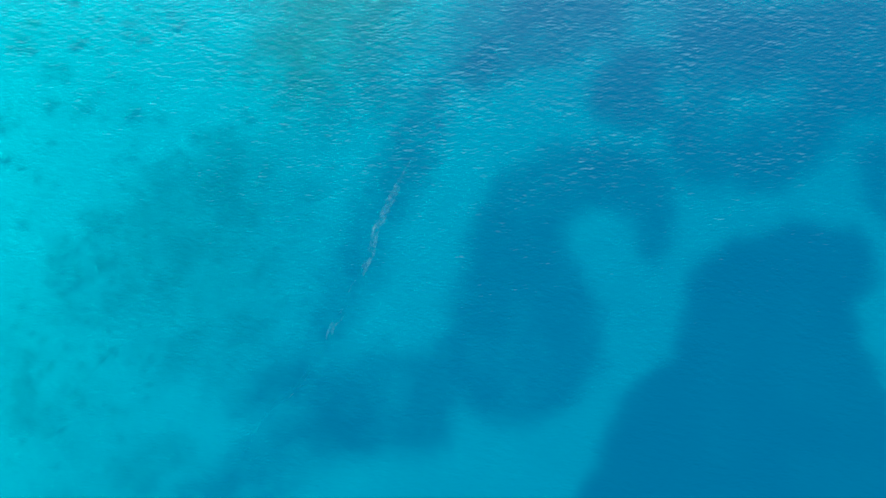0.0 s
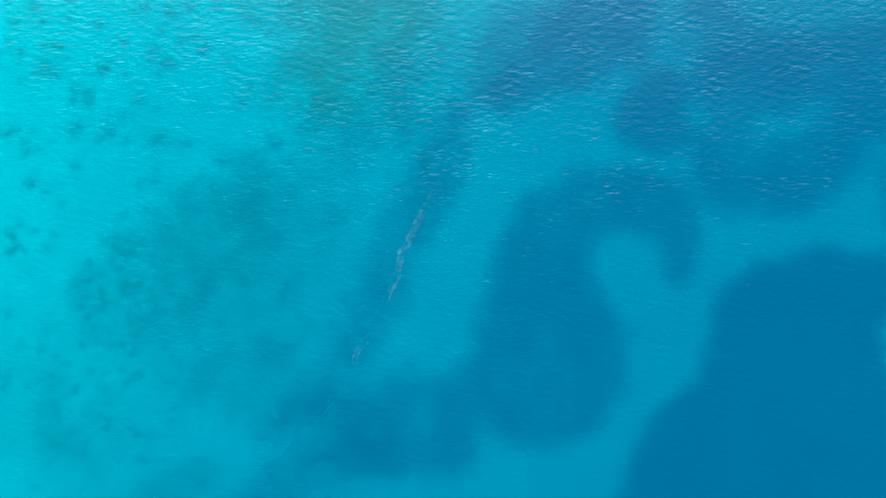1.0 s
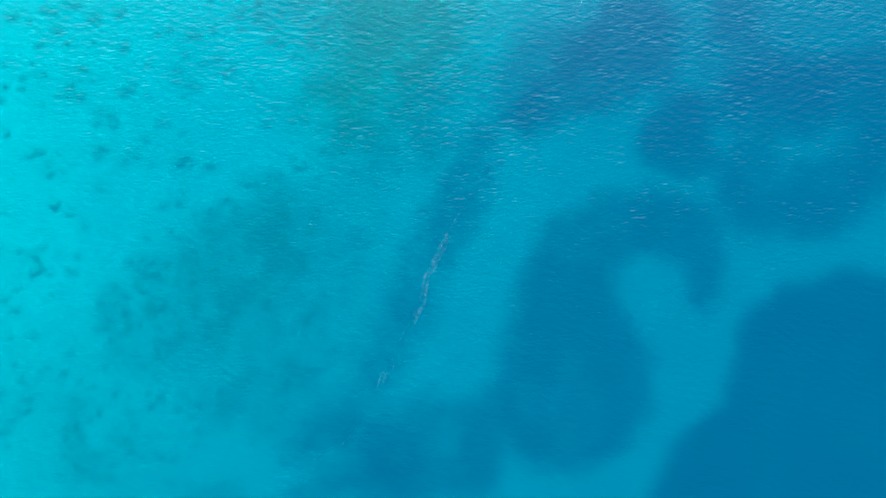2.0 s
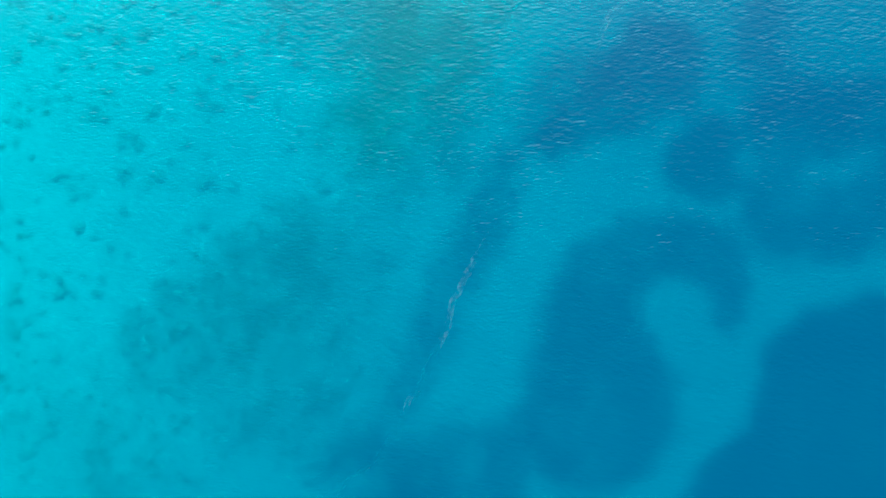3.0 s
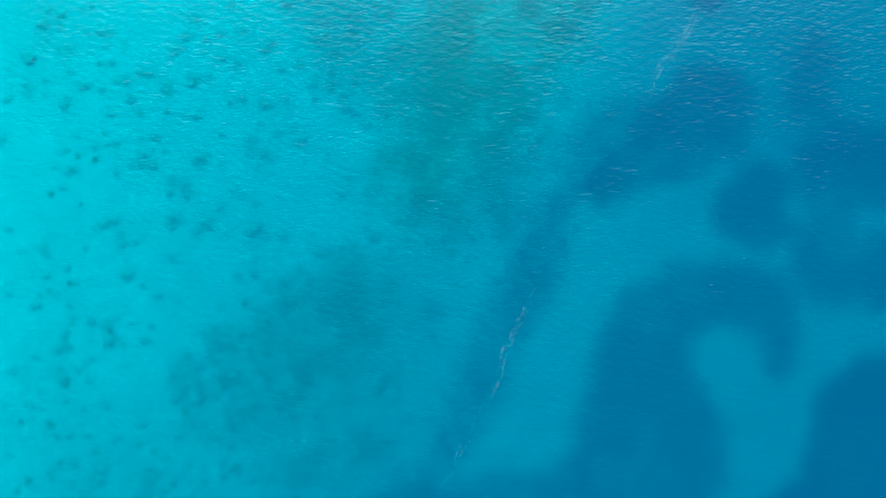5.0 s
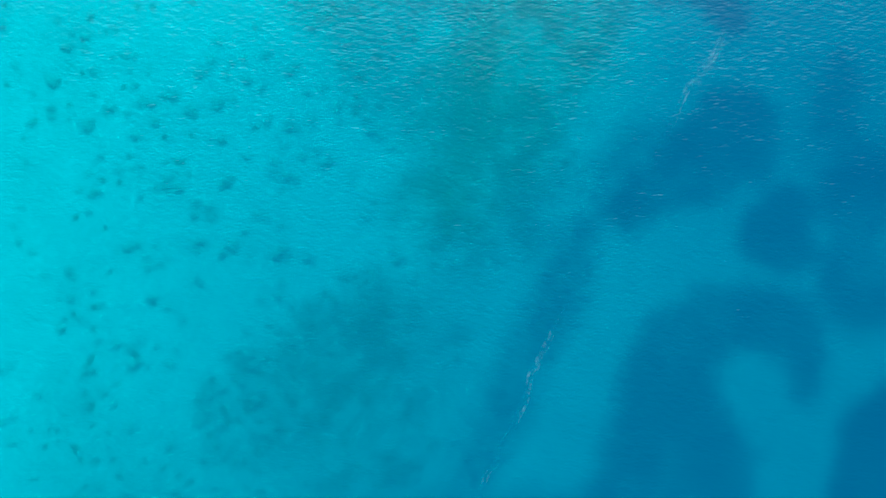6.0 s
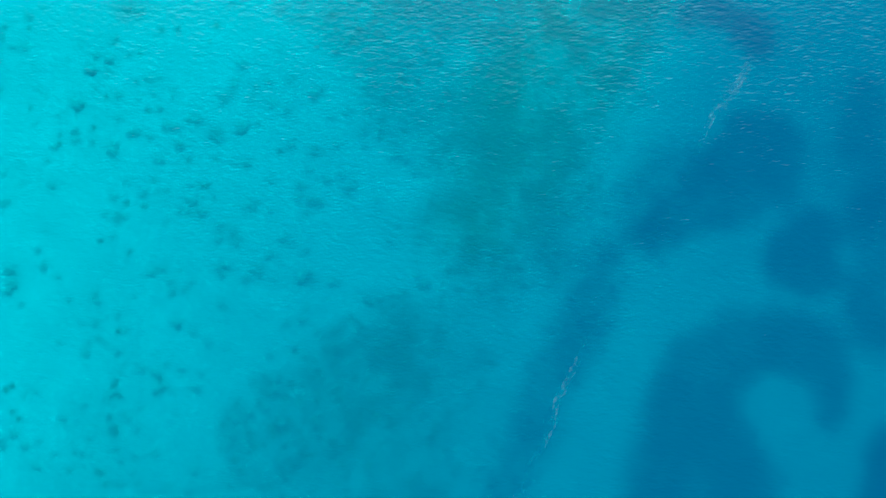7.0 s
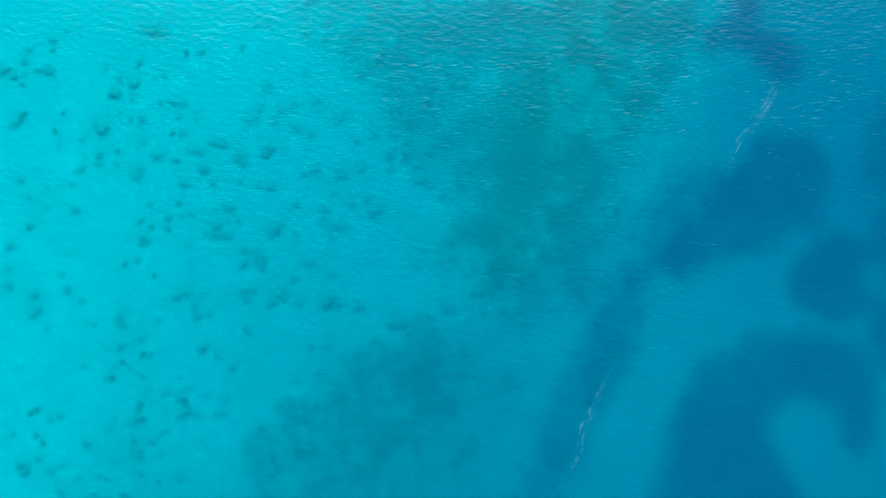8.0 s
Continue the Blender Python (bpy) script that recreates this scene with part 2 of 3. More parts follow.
# each bed: kind, label, density, softness of its edge, patchiness, chains of strokes
BEDS = [
    ("grass", "large dense dark seagrass bed on the deep sand", 1.0, 1.3, 0.1, [
        [(46.4, -6.9, 4.5), (43.5, -8.1, 6.0), (38.7, -11.1, 6.6)],
        [(39.6, -12.6, 9.3), (38.6, -17.1, 8.9), (37.9, -21.9, 9.0)],
        [(32.8, -25.0, 9.0), (30.0, -30.4, 9.0), (25.8, -36.4, 7.8)],
        [(43.9, -15.9, 6.3), (45.5, -24.3, 7.2), (44.8, -31.4, 9.0)]]),
    ("grass", "hook-shaped dark seagrass bed curling round pale sand", 0.8, 1.6, 0.22, [
        [(27.8, -4.7, 1.7), (28.1, -1.2, 2.2), (26.3, 2.0, 3.4), (22.8, 2.9, 3.6), (18.4, 2.6, 4.0), (14.6, -0.3, 4.5),
         (12.8, -4.9, 5.3), (13.0, -10.0, 6.8), (13.6, -14.7, 8.8), (12.6, -17.6, 6.4)]]),
    ("grass", "ragged dark seagrass bed thinning out over sand", 0.72, 2.0, 0.4, [
        [(2.5, -19.7, 3.7), (1.9, -23.3, 3.9)],
        [(-3.3, -20.3, 4.8), (-3.3, -23.3, 4.3)]]),
    ("grass", "sparse seagrass thinning out over sand", 0.74, 3.0, 0.4, [
        [(-7.6, -22.1, 4.2), (-11.2, -26.4, 3.6), (-15.5, -29.2, 3.0), (-19.2, -31.9, 2.7), (-23.5, -36.2, 2.7)],
        [(-8.2, -15.0, 1.6), (-11.0, -18.6, 2.6), (-14.7, -21.1, 2.2)]]),
    ("grass", "dark seagrass bed with a lobed edge against sand", 0.78, 1.3, 0.35, [
        [(20.8, 24.2, 4.5), (18.0, 19.6, 3.9), (14.3, 18.6, 3.3), (8.8, 15.0, 2.3)],
        [(22.9, 24.2, 3.0), (22.0, 21.1, 3.6)]]),
    ("grass", "thin seagrass beside a dark lobed bed", 0.46, 1.9, 0.4, [
        [(10.7, 21.5, 3.1), (8.2, 18.1, 3.7), (6.7, 15.0, 1.8)],
        [(15.0, 22.4, 2.7), (10.7, 18.1, 2.7)]]),
    ("grass", "long narrow strip of dark seagrass under the drift line", 0.6, 1.9, 0.35, [
        [(4.8, 12.8, 1.1), (3.2, 10.5, 1.9), (1.1, 6.5, 2.8), (0.0, 2.8, 2.9), (-2.2, -2.1, 3.0), (-4.8, -7.0, 2.7), (-6.7, -11.9, 2.2)]]),
    ("grass", "rounded dark seagrass bed ringed by a sand halo", 0.84, 1.2, 0.2, [
        [(26.5, 15.0, 2.9), (24.5, 12.1, 3.7), (27.0, 9.9, 2.6)]]),
    ("grass", "broken dark seagrass bed with pale sand gaps", 0.76, 1.5, 0.35, [
        [(32.6, 5.6, 3.4), (33.9, 4.2, 3.2)],
        [(38.0, 4.6, 3.7), (41.6, 6.2, 4.2), (44.9, 8.6, 3.6)],
        [(32.0, 8.6, 2.4), (33.8, 12.8, 2.6), (34.0, 9.0, 2.4)],
        [(33.6, 15.8, 4.0), (39.6, 16.4, 3.9), (45.7, 17.6, 4.2), (50.5, 18.1, 4.6)],
        [(46.8, 11.9, 2.9), (52.2, 12.6, 3.4)],
        [(37.1, 6.4, 3.0), (42.5, 7.2, 3.7)],
        [(51.7, 5.2, 2.5), (53.7, 1.0, 3.6)]]),
    ("grass", "small dark seagrass bed on pale sand", 0.85, 1.3, 0.3, [
        [(13.2, 38.4, 1.7), (16.2, 39.4, 2.0)],
        [(18.8, 38.4, 1.8), (20.5, 36.6, 2.2)],
        [(16.4, 42.2, 1.8), (14.6, 46.6, 2.4)]]),
    ("grass", "narrow dark seagrass bed beside a sand channel", 0.62, 2.0, 0.35, [
        [(32.3, 29.2, 2.5), (31.2, 23.1, 2.7), (34.4, 19.0, 3.3), (39.2, 17.8, 3.6)]]),
    ("reef", "broad low reef of algae-covered rubble in shallow water", 0.9, 3.0, 0.45, REEF_FLAT),
    ("reef", "thin fringe of algae and rubble round the reef", 0.62, 3.4, 0.4, [
        [(-18.2, 31.8, 5.5), (-12.0, 25.6, 4.5)],
        [(-14.8, 15.7, 2.4), (-12.6, 18.1, 2.4)],
        [(-7.7, 10.1, 2.4), (-10.8, 13.2, 3.0)],
        [(-20.7, 34.3, 3.6), (-15.7, 32.4, 4.2), (-10.8, 29.9, 4.8)],
        [(-19.4, 39.3, 3.6), (-13.8, 38.6, 4.8), (-8.5, 39.5, 5.5)],
        [(-2.8, 12.0, 3.0), (-1.0, 16.9, 3.6)]]),
    ("reef", "thin mottled reef rubble on a shallow sand flat", 0.42, 2.2, 0.7, [
        [(-27.5, 39.3, 2.7), (-22.5, 37.4, 3.6)],
        [(-48.9, 39.9, 1.1), (-47.0, 39.5, 0.8)],
        [(-30.6, 41.9, 2.1), (-25.6, 43.1, 3.0)]]),
    ("reef", "thin film of algae and small rubble on sand", 0.34, 4.0, 0.3, [
        [(-10.8, 7.1, 3.6), (-13.3, 2.8, 5.4), (-17.0, -1.5, 6.6), (-20.7, -6.4, 6.6), (-25.6, -12.5, 6.6)],
        [(-28.0, -0.3, 3.6), (-30.5, -6.4, 4.2)],
        [(-10.2, -2.4, 2.4), (-13.9, -9.2, 5.4), (-18.8, -16.0, 5.4)]]),
    ("reef", "thin grey-green algae film on deeper sand", 0.22, 4.5, 0.3, [
        [(-41.0, -14.8, 5.4), (-35.9, -23.4, 7.2), (-30.9, -30.7, 7.8), (-37.0, -38.0, 7.2)],
        [(-50.7, -4.6, 2.7), (-49.9, -14.5, 5.7), (-43.6, -20.6, 5.1)]]),
    ("reef", "dark clump of reef rubble on pale sand", 0.62, 1.4, 0.55, [
        [(-22.5, 7.2, 1.1), (-19.4, 5.5, 2.9), (-16.4, 4.6, 2.4)],
        [(-23.0, 3.4, 2.3), (-21.9, -0.3, 3.0), (-18.2, 0.3, 3.3)]]),
    ("reef", "patchy reef rubble with sand between its clumps", 0.46, 1.5, 0.6, [
        [(-28.3, 0.6, 1.9), (-25.3, 1.5, 2.2), (-24.0, -0.9, 2.4)],
        [(-16.7, 2.5, 2.4), (-19.7, 2.8, 2.4)],
        [(-12.7, 0.3, 2.9), (-10.8, 2.5, 1.8)],
        [(-27.4, -3.1, 2.4), (-25.0, -5.2, 2.9), (-21.9, -3.1, 2.4)]]),
    ("reef", "loose drift of reef rubble on shallow sand", 0.48, 1.5, 0.6, [
        [(-14.5, -2.1, 1.5), (-15.8, -5.8, 2.7)],
        [(-32.2, -2.0, 1.8), (-31.0, -5.9, 1.9)],
        [(-36.3, -5.5, 1.7), (-36.9, -8.4, 2.0), (-35.1, -8.3, 1.7)],
        [(-23.7, -8.0, 3.3), (-18.7, -6.8, 2.4)]]),
    ("reef", "sparse scattered reef rubble on shallow sand", 0.45, 2.0, 0.6, [
        [(-21.2, -14.8, 2.7), (-16.8, -13.6, 2.4), (-24.9, -16.6, 2.1)],
        [(-35.4, -11.6, 2.0), (-31.1, -11.1, 1.5), (-28.0, -9.9, 1.5)],
        [(-36.6, -21.7, 1.7), (-32.8, -20.9, 1.2)],
        [(-24.8, -27.0, 2.4), (-27.8, -30.7, 3.0)],
        [(-40.9, -17.3, 1.4), (-39.6, -23.4, 1.4), (-35.9, -26.2, 1.2)]]),
]


def bed_cover(x, y, bed):
    """How densely a bed grows at each place, 0 to 1."""
    _, _, density, soft, patchy, strokes = bed
    bend, scale = (2.2, 3.2) if bed[0] == "grass" else (3.4, 3.6)
    wx, wy = x + bend * (fbm(x, y, scale) - 0.5), y + bend * (fbm(x + 51, y + 23, scale) - 0.5)
    edge = smooth(soft, -soft, stroke_distance(wx, wy, strokes))
    holes = smooth(0.30, 0.62, fbm(x - 11, y + 5, 4.2 if bed[0] == "grass" else 2.4))
    return density * edge * (1 - patchy * (1 - holes))


def bed_bounds(bed, margin):
    """The corners of the box round a bed."""
    places = [p for chain in bed[5] for p in chain]
    return ([min(p[i] - p[2] for p in places) - margin for i in (0, 1)],
            [max(p[i] + p[2] for p in places) + margin for i in (0, 1)])


def sheet_axis(low, high, step, reach):
    """Even steps from low to high, then ever wider ones out to the horizon."""
    mid = list(np.arange(low, high + step / 2, step))
    out, d = [], step
    while d < reach:
        d *= 1.35
        out.append(d)
    return np.array([low - v for v in reversed(out)] + mid + [high + v for v in out])


def sheet(name, xs, ys, heights, layers, material):
    """A ground-like sheet on a grid, with named float layers at its points."""
    gx, gy = np.meshgrid(xs, ys)
    gz = heights(gx, gy)
    ny, nx = gx.shape
    me = bpy.data.meshes.new(name)
    me.vertices.add(nx * ny)
    me.vertices.foreach_set("co", np.stack([gx, gy, gz], -1).astype(np.float32).ravel())
    i = (np.arange(ny - 1)[:, None] * nx + np.arange(nx - 1)[None]).ravel()
    quads = np.stack([i, i + 1, i + nx + 1, i + nx], -1).astype(np.int32)
    me.loops.add(quads.size)
    me.loops.foreach_set("vertex_index", quads.ravel())
    me.polygons.add(len(quads))
    me.polygons.foreach_set("loop_start", np.arange(0, quads.size, 4, dtype=np.int32))
    me.polygons.foreach_set("use_smooth", np.ones(len(quads), dtype=bool))
    for key, values in layers(gx, gy).items():
        me.attributes.new(key, "FLOAT", "POINT").data.foreach_set("value", values.astype(np.float32).ravel())
    me.update(calc_edges=True)
    me.materials.append(material)
    return new(name, me)


def inside(x, y):
    """1 in the lagoon in view, falling to 0 outside it."""
    return smooth(70, 64, np.abs(x + 5)) * smooth(46, 42, np.abs(y - 5))


# ---- coral heads: x, y, radius ----
HEADS_NORTH = [
    (-65.5, 35.8, 0.67), (-64.4, 34.9, 0.54), (-63.3, 36.7, 0.54), (-62.9, 38, 0.4), (-61.8, 35.6, 0.4), (-60.5, 35.6,
    0.6), (-60.1, 38.9, 0.54), (-58.5, 40.1, 0.33), (-63.5, 30.8, 0.54), (-63.8, 30.1, 0.6), (-64.2, 29.5, 0.54),
    (-54.5, 29.1, 0.87), (-58.8, 30.8, 0.33), (-53, 33, 0.74), (-50.9, 34, 0.6), (-52.5, 34.5, 0.4), (-51, 32.6, 0.4),
    (-54.1, 35.9, 0.4), (-49.9, 30.1, 0.54), (-52.6, 30.7, 0.33), (-49, 40, 0.67), (-47.6, 39.5, 0.54), (-50.1, 36.5,
    0.4), (-49.9, 27.5, 0.4), (-59.2, 27.1, 0.33), (-56.6, 27.9, 0.33), (-54.6, 26, 0.47), (-54.6, 25.1, 0.4), (-56.6,
    24.5, 0.33), (-48.4, 25.9, 0.67), (-47.7, 26, 0.54), (-50.4, 24.1, 0.87), (-57, 24.4, 0.4)]
HEADS_NORTH_EAST = [
    (-46.3, 31.9, 0.54), (-45.3, 31.8, 0.47), (-45.9, 30.3, 0.33), (-43.6, 30.7, 0.33), (-45.3, 28.4, 0.47), (-46.2,
    25.4, 0.47), (-44.3, 26.6, 0.6), (-43.4, 26.4, 0.47), (-42, 27.2, 0.47), (-40.9, 27.2, 0.54), (-39, 25.8, 0.74),
    (-38.6, 25.2, 0.54), (-42.9, 24.5, 0.6), (-36, 33.4, 0.6), (-36.8, 31.3, 0.54), (-38.2, 29.7, 0.67), (-37.2, 30.1,
    0.4), (-34.5, 30.9, 0.4), (-35.1, 29.7, 0.47), (-36.1, 26.3, 0.74), (-34.3, 26.9, 0.33), (-35.5, 26.7, 0.4),
    (-35.7, 40.7, 0.4), (-37.2, 40.4, 0.4), (-33.1, 31.5, 0.4)]
HEADS_REEF_EDGE = [
    (-32.8, 29, 0.54), (-32.9, 20.5, 0.47), (-32.9, 17.2, 0.4), (-30.6, 24.4, 0.54), (-28.1, 23.9, 0.67), (-27.3,
    23.6, 0.4), (-25.6, 24.4, 0.47), (-24.4, 28.1, 0.54), (-26.2, 27.5, 0.4), (-21.9, 28.1, 0.4), (-19.1, 23.2, 0.6),
    (-18.1, 22.7, 0.47), (-26.7, 20.6, 0.47), (-24.4, 19.5, 0.54), (-23.6, 19.9, 0.4), (-21.2, 18.1, 0.4), (-29.6,
    19.9, 0.6), (-29.9, 18.7, 0.47), (-28.4, 18.3, 0.67), (-27.3, 18, 0.54), (-25.1, 21.1, 0.47), (-28.7, 21.6, 0.4),
    (-30.6, 31.8, 0.47), (-28, 30, 0.6), (-27.4, 30.6, 0.47), (-22.8, 25.9, 0.54), (-20.7, 26.2, 0.4), (-31.2, 28.1,
    0.4), (-22.5, 24.3, 0.4), (-16.9, 21.5, 0.6), (-15.7, 21.1, 0.4), (-15.7, 14.7, 0.54), (-31.5, 14.1, 0.54),
    (-11.7, 22.2, 0.47), (-14.5, 25.6, 0.4), (-25.6, 34.9, 0.6), (-24.4, 35.9, 0.47), (-21.9, 33.1, 0.54), (-19.1,
    33.7, 0.54), (-27.5, 37.5, 0.47), (-29.4, 40.6, 0.54), (-31.9, 39.4, 0.47), (-31.9, 35, 0.4)]
HEADS_MIDDLE = [
    (-63.5, 23.3, 0.4), (-62.6, 21.5, 0.4), (-60.7, 22.3, 0.33), (-60.7, 20.4, 0.33), (-57.3, 20, 0.47), (-62.3, 18.2,
    0.6), (-64.5, 16, 0.54), (-57.8, 15.2, 0.33), (-64.8, 13.4, 0.4), (-64.7, 11.7, 0.54), (-58.8, 12.9, 0.4), (-61.8,
    10.6, 0.6), (-61.4, 9.1, 0.67), (-58, 11.2, 0.54), (-56.5, 10.1, 0.47), (-50.2, 18.8, 0.47), (-51.3, 17, 0.4),
    (-49.9, 16.5, 0.54), (-49.1, 16.6, 0.4), (-50.3, 14.5, 0.4), (-49, 20.6, 0.33), (-46.9, 19.1, 0.4), (-44.6, 19.4,
    0.33), (-44.4, 16.1, 0.33), (-45.2, 22.9, 0.54), (-45.9, 10.6, 0.6), (-44.7, 10.9, 0.54)]
HEADS_CLUSTERS = [
    (-43.9, 9.5, 0.47), (-41.4, 9.5, 0.33), (-41.6, 18.2, 0.67), (-41.8, 17.2, 0.47), (-40.4, 17.1, 0.67), (-38.4,
    15.4, 0.54), (-38.5, 14.1, 0.54), (-36.9, 15.1, 0.54), (-36.6, 14.1, 0.67), (-35.6, 22.5, 0.54), (-36.8, 22.5,
    0.33), (-35.2, 17.7, 0.8), (-38.3, 11.1, 0.6), (-37.5, 11.1, 0.47), (-38.2, 10.1, 0.4), (-34.4, 10.7, 0.8),
    (-35.5, 9.8, 0.47), (-41.8, 20, 0.33)]
HEADS_RUBBLE_EDGE = [
    (-32.5, 9.5, 0.4), (-33, 12.3, 0.47), (-32.7, 1.4, 0.4), (-32.4, -1.2, 0.6), (-32.1, -2.5, 0.67), (-31.4, -6.1,
    0.6), (-19.7, 13.8, 0.6), (-29, 12.9, 0.4), (-30.5, 13.8, 0.33), (-29.4, 9.8, 0.8), (-28.8, 10.3, 0.54), (-28.1,
    9.5, 0.47), (-26.2, 9.5, 0.6), (-25.6, 9.2, 0.4), (-31.1, 4.9, 0.47), (-28.9, 6.7, 0.4), (-29.3, 5.2, 0.6),
    (-22.5, 7.4, 0.4), (-15.7, 9.2, 0.54), (-16.7, 10.1, 0.47)]
HEADS_SOUTH = [
    (-61.8, 8.5, 0.54), (-52.3, 8, 0.6), (-52, 7.3, 0.4), (-60.3, 7, 0.33), (-55.1, 7.5, 0.33), (-49.8, 5.9, 0.4),
    (-52.1, 5, 0.54), (-56.1, 2.8, 0.33), (-63.3, 2.5, 0.33), (-53.2, 1.8, 0.6), (-51.1, 2.8, 0.33), (-64.3, -0.6,
    0.33), (-47, -0, 0.54), (-49.1, 0.3, 0.33), (-44.2, 0.3, 0.33), (-45.3, -0.5, 0.54), (-45.1, -2.3, 0.67), (-44.4,
    -1.9, 0.47), (-50.1, -2.8, 0.54), (-50.7, -3.3, 0.4), (-59.7, -2.9, 0.33), (-58.7, -2.5, 0.4), (-53.2, -3.9,
    0.33), (-55.6, -5.5, 0.47), (-48.4, -5.4, 0.47), (-47.2, -4.3, 0.33), (-50.1, -6.5, 0.47), (-47.2, -6.5, 0.47),
    (-60.9, -7.2, 0.47), (-62.8, -7.8, 0.74), (-62.4, -8.7, 0.6), (-59.7, -8.4, 0.54), (-58.2, -7.9, 0.4), (-56.4,
    -9.3, 0.33), (-45.4, -9.2, 0.54), (-58.3, -10.7, 0.47)]
HEADS_LOW = [
    (-43.6, 8.4, 0.54), (-42.3, 8.6, 0.4), (-38.3, 7, 0.4), (-37.9, 6.6, 0.33), (-43, 5.1, 0.67), (-41.3, 4, 0.4),
    (-39.6, 2.7, 0.47), (-37.6, 2.2, 0.33), (-42.6, -0.3, 0.33), (-43.5, -2.5, 0.33), (-40.4, -0.6, 0.4), (-41.3,
    -2.2, 0.4), (-40.7, -2.4, 0.4), (-41.1, -11.2, 0.54), (-34.8, -1.2, 0.54), (-33.3, -4.3, 0.47), (-36.6, -5.5,
    0.54), (-35.1, -4.9, 0.47), (-36.9, -7.4, 0.47), (-37.3, -8.3, 0.54), (-37.9, -8.6, 0.47), (-35.4, -8.6, 0.6)]
HEADS_FAR_SOUTH = [
    (-45.5, -16.2, 0.55), (-46.1, -17.4, 0.5), (-47.4, -18.3, 0.6), (-48.7, -15.6, 0.5), (-48.6, -19.6, 0.55), (-31.8,
    -13.6, 0.46), (-40.8, -16, 0.36), (-27.5, -16.6, 0.46), (-36.4, -20.2, 0.46)]
ALL_HEADS = (HEADS_NORTH + HEADS_NORTH_EAST + HEADS_REEF_EDGE + HEADS_MIDDLE + HEADS_CLUSTERS
             + HEADS_RUBBLE_EDGE + HEADS_SOUTH + HEADS_LOW + HEADS_FAR_SOUTH)


# ---- structure: seabed and sea surface ----
def covers(x, y):
    """How much of the sand seagrass hides, and how much algae and rubble do, with a soft dark halo painted round each
    coral head to blur its edge.
    """
    bare = {"grass": np.ones(np.shape(x)), "reef": np.ones(np.shape(x))}
    left = bare["reef"]
    for hx, hy, hr in ALL_HEADS:
        near = (np.abs(x - hx) < 3 * hr) & (np.abs(y - hy) < 3 * hr)
        if near.any():
            # halo darkens the sand colour towards the head, as a blurred outline
            left[near] *= 1 - 0.2 * np.exp(-((x[near] - hx) ** 2 + (y[near] - hy) ** 2) / (1.3 * hr) ** 2)
    for bed in BEDS:
        (x0, y0), (x1, y1) = bed_bounds(bed, 8)
        near = (x > x0) & (x < x1) & (y > y0) & (y < y1)
        bare[bed[0]][near] *= 1 - bed_cover(x[near], y[near], bed)
    return {"cover": 1 - bare["grass"], "algae": 1 - bare["reef"]}


def seabed_height(x, y):
    bumps = 0.5 * (fbm(x, y, 9) - 0.5) + 0.12 * (fbm(x + 3, y, 1.6) - 0.5)
    return -depth_at(x, y) + inside(x, y) * (bumps + 0.12 * np.maximum(*covers(x, y).values()))


tagged(sheet("ground", sheet_axis(-70, 60, 0.3, 3600), sheet_axis(-42, 50, 0.3, 3600), seabed_height,
             covers, SEABED),
       "pale coral sand seabed with dark root mats under clear water", "seabed", kind="structure")
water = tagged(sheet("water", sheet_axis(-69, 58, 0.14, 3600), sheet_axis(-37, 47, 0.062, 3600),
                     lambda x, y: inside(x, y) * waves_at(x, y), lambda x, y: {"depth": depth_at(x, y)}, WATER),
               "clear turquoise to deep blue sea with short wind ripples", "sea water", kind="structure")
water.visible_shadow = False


# ---- growth on the bottom ----
def joined(name, verts, faces, material, smooth_faces=False):
    me = bpy.data.meshes.new(name)
    me.from_pydata(verts, [], faces)
    me.materials.append(material)
    me.polygons.foreach_set("use_smooth", [smooth_faces] * len(me.polygons))
    return new(name, me)


def scatter(bed, step, seed):
    """Places on a jittered grid, kept where the bed grows."""
    r = np.random.RandomState(seed)
    lo, hi = bed_bounds(bed, 3)
    gx, gy = np.meshgrid(np.arange(lo[0], hi[0], step), np.arange(lo[1], hi[1], step))
    gx, gy = gx + r.uniform(-0.5, 0.5, gx.shape) * step, gy + r.uniform(-0.5, 0.5, gy.shape) * step
    keep = r.rand(*gx.shape) < bed_cover(gx, gy, bed)
    gx, gy = gx[keep], gy[keep]
    return gx, gy, seabed_height(gx, gy), r


def seagrass_bed(bed, seed):
    """Tufts of long tapered leaves that lean with the current."""
    verts, faces = [], []
    xs, ys, zs, r = scatter(bed, 0.62, seed)
    for x, y, z in zip(xs, ys, zs):
        for _ in range(5):
            a, long, wide = r.rand() * 6.283, r.uniform(0.25, 0.5), r.uniform(0.05, 0.1)
            ca, sa = math.cos(a), math.sin(a)
            lean = r.uniform(0.3, 0.9) * long
            i = len(verts)
            for reach, up, half in ((0.05, -0.05, wide), (lean * 0.45, long * 0.65, wide * 0.9)):
                for side in (-half, half):
                    verts.append((x + ca * reach - sa * side, y + sa * reach + ca * side, z + up))
            verts.append((x + ca * lean, y + sa * lean, z + long))
            faces += [(i, i + 1, i + 3, i + 2), (i + 2, i + 3, i + 4)]
    return tagged(joined("seagrass_bed", verts, faces, GRASS), bed[1], "seagrass", "seagrass beds", "stuff")


LUMP = [(1, 0, 0), (0.45, 0.85, 0.05), (-0.5, 0.8, 0), (-0.95, 0.05, 0.05), (-0.45, -0.9, 0), (0.55, -0.8, 0.05), (0, 0, 1)]


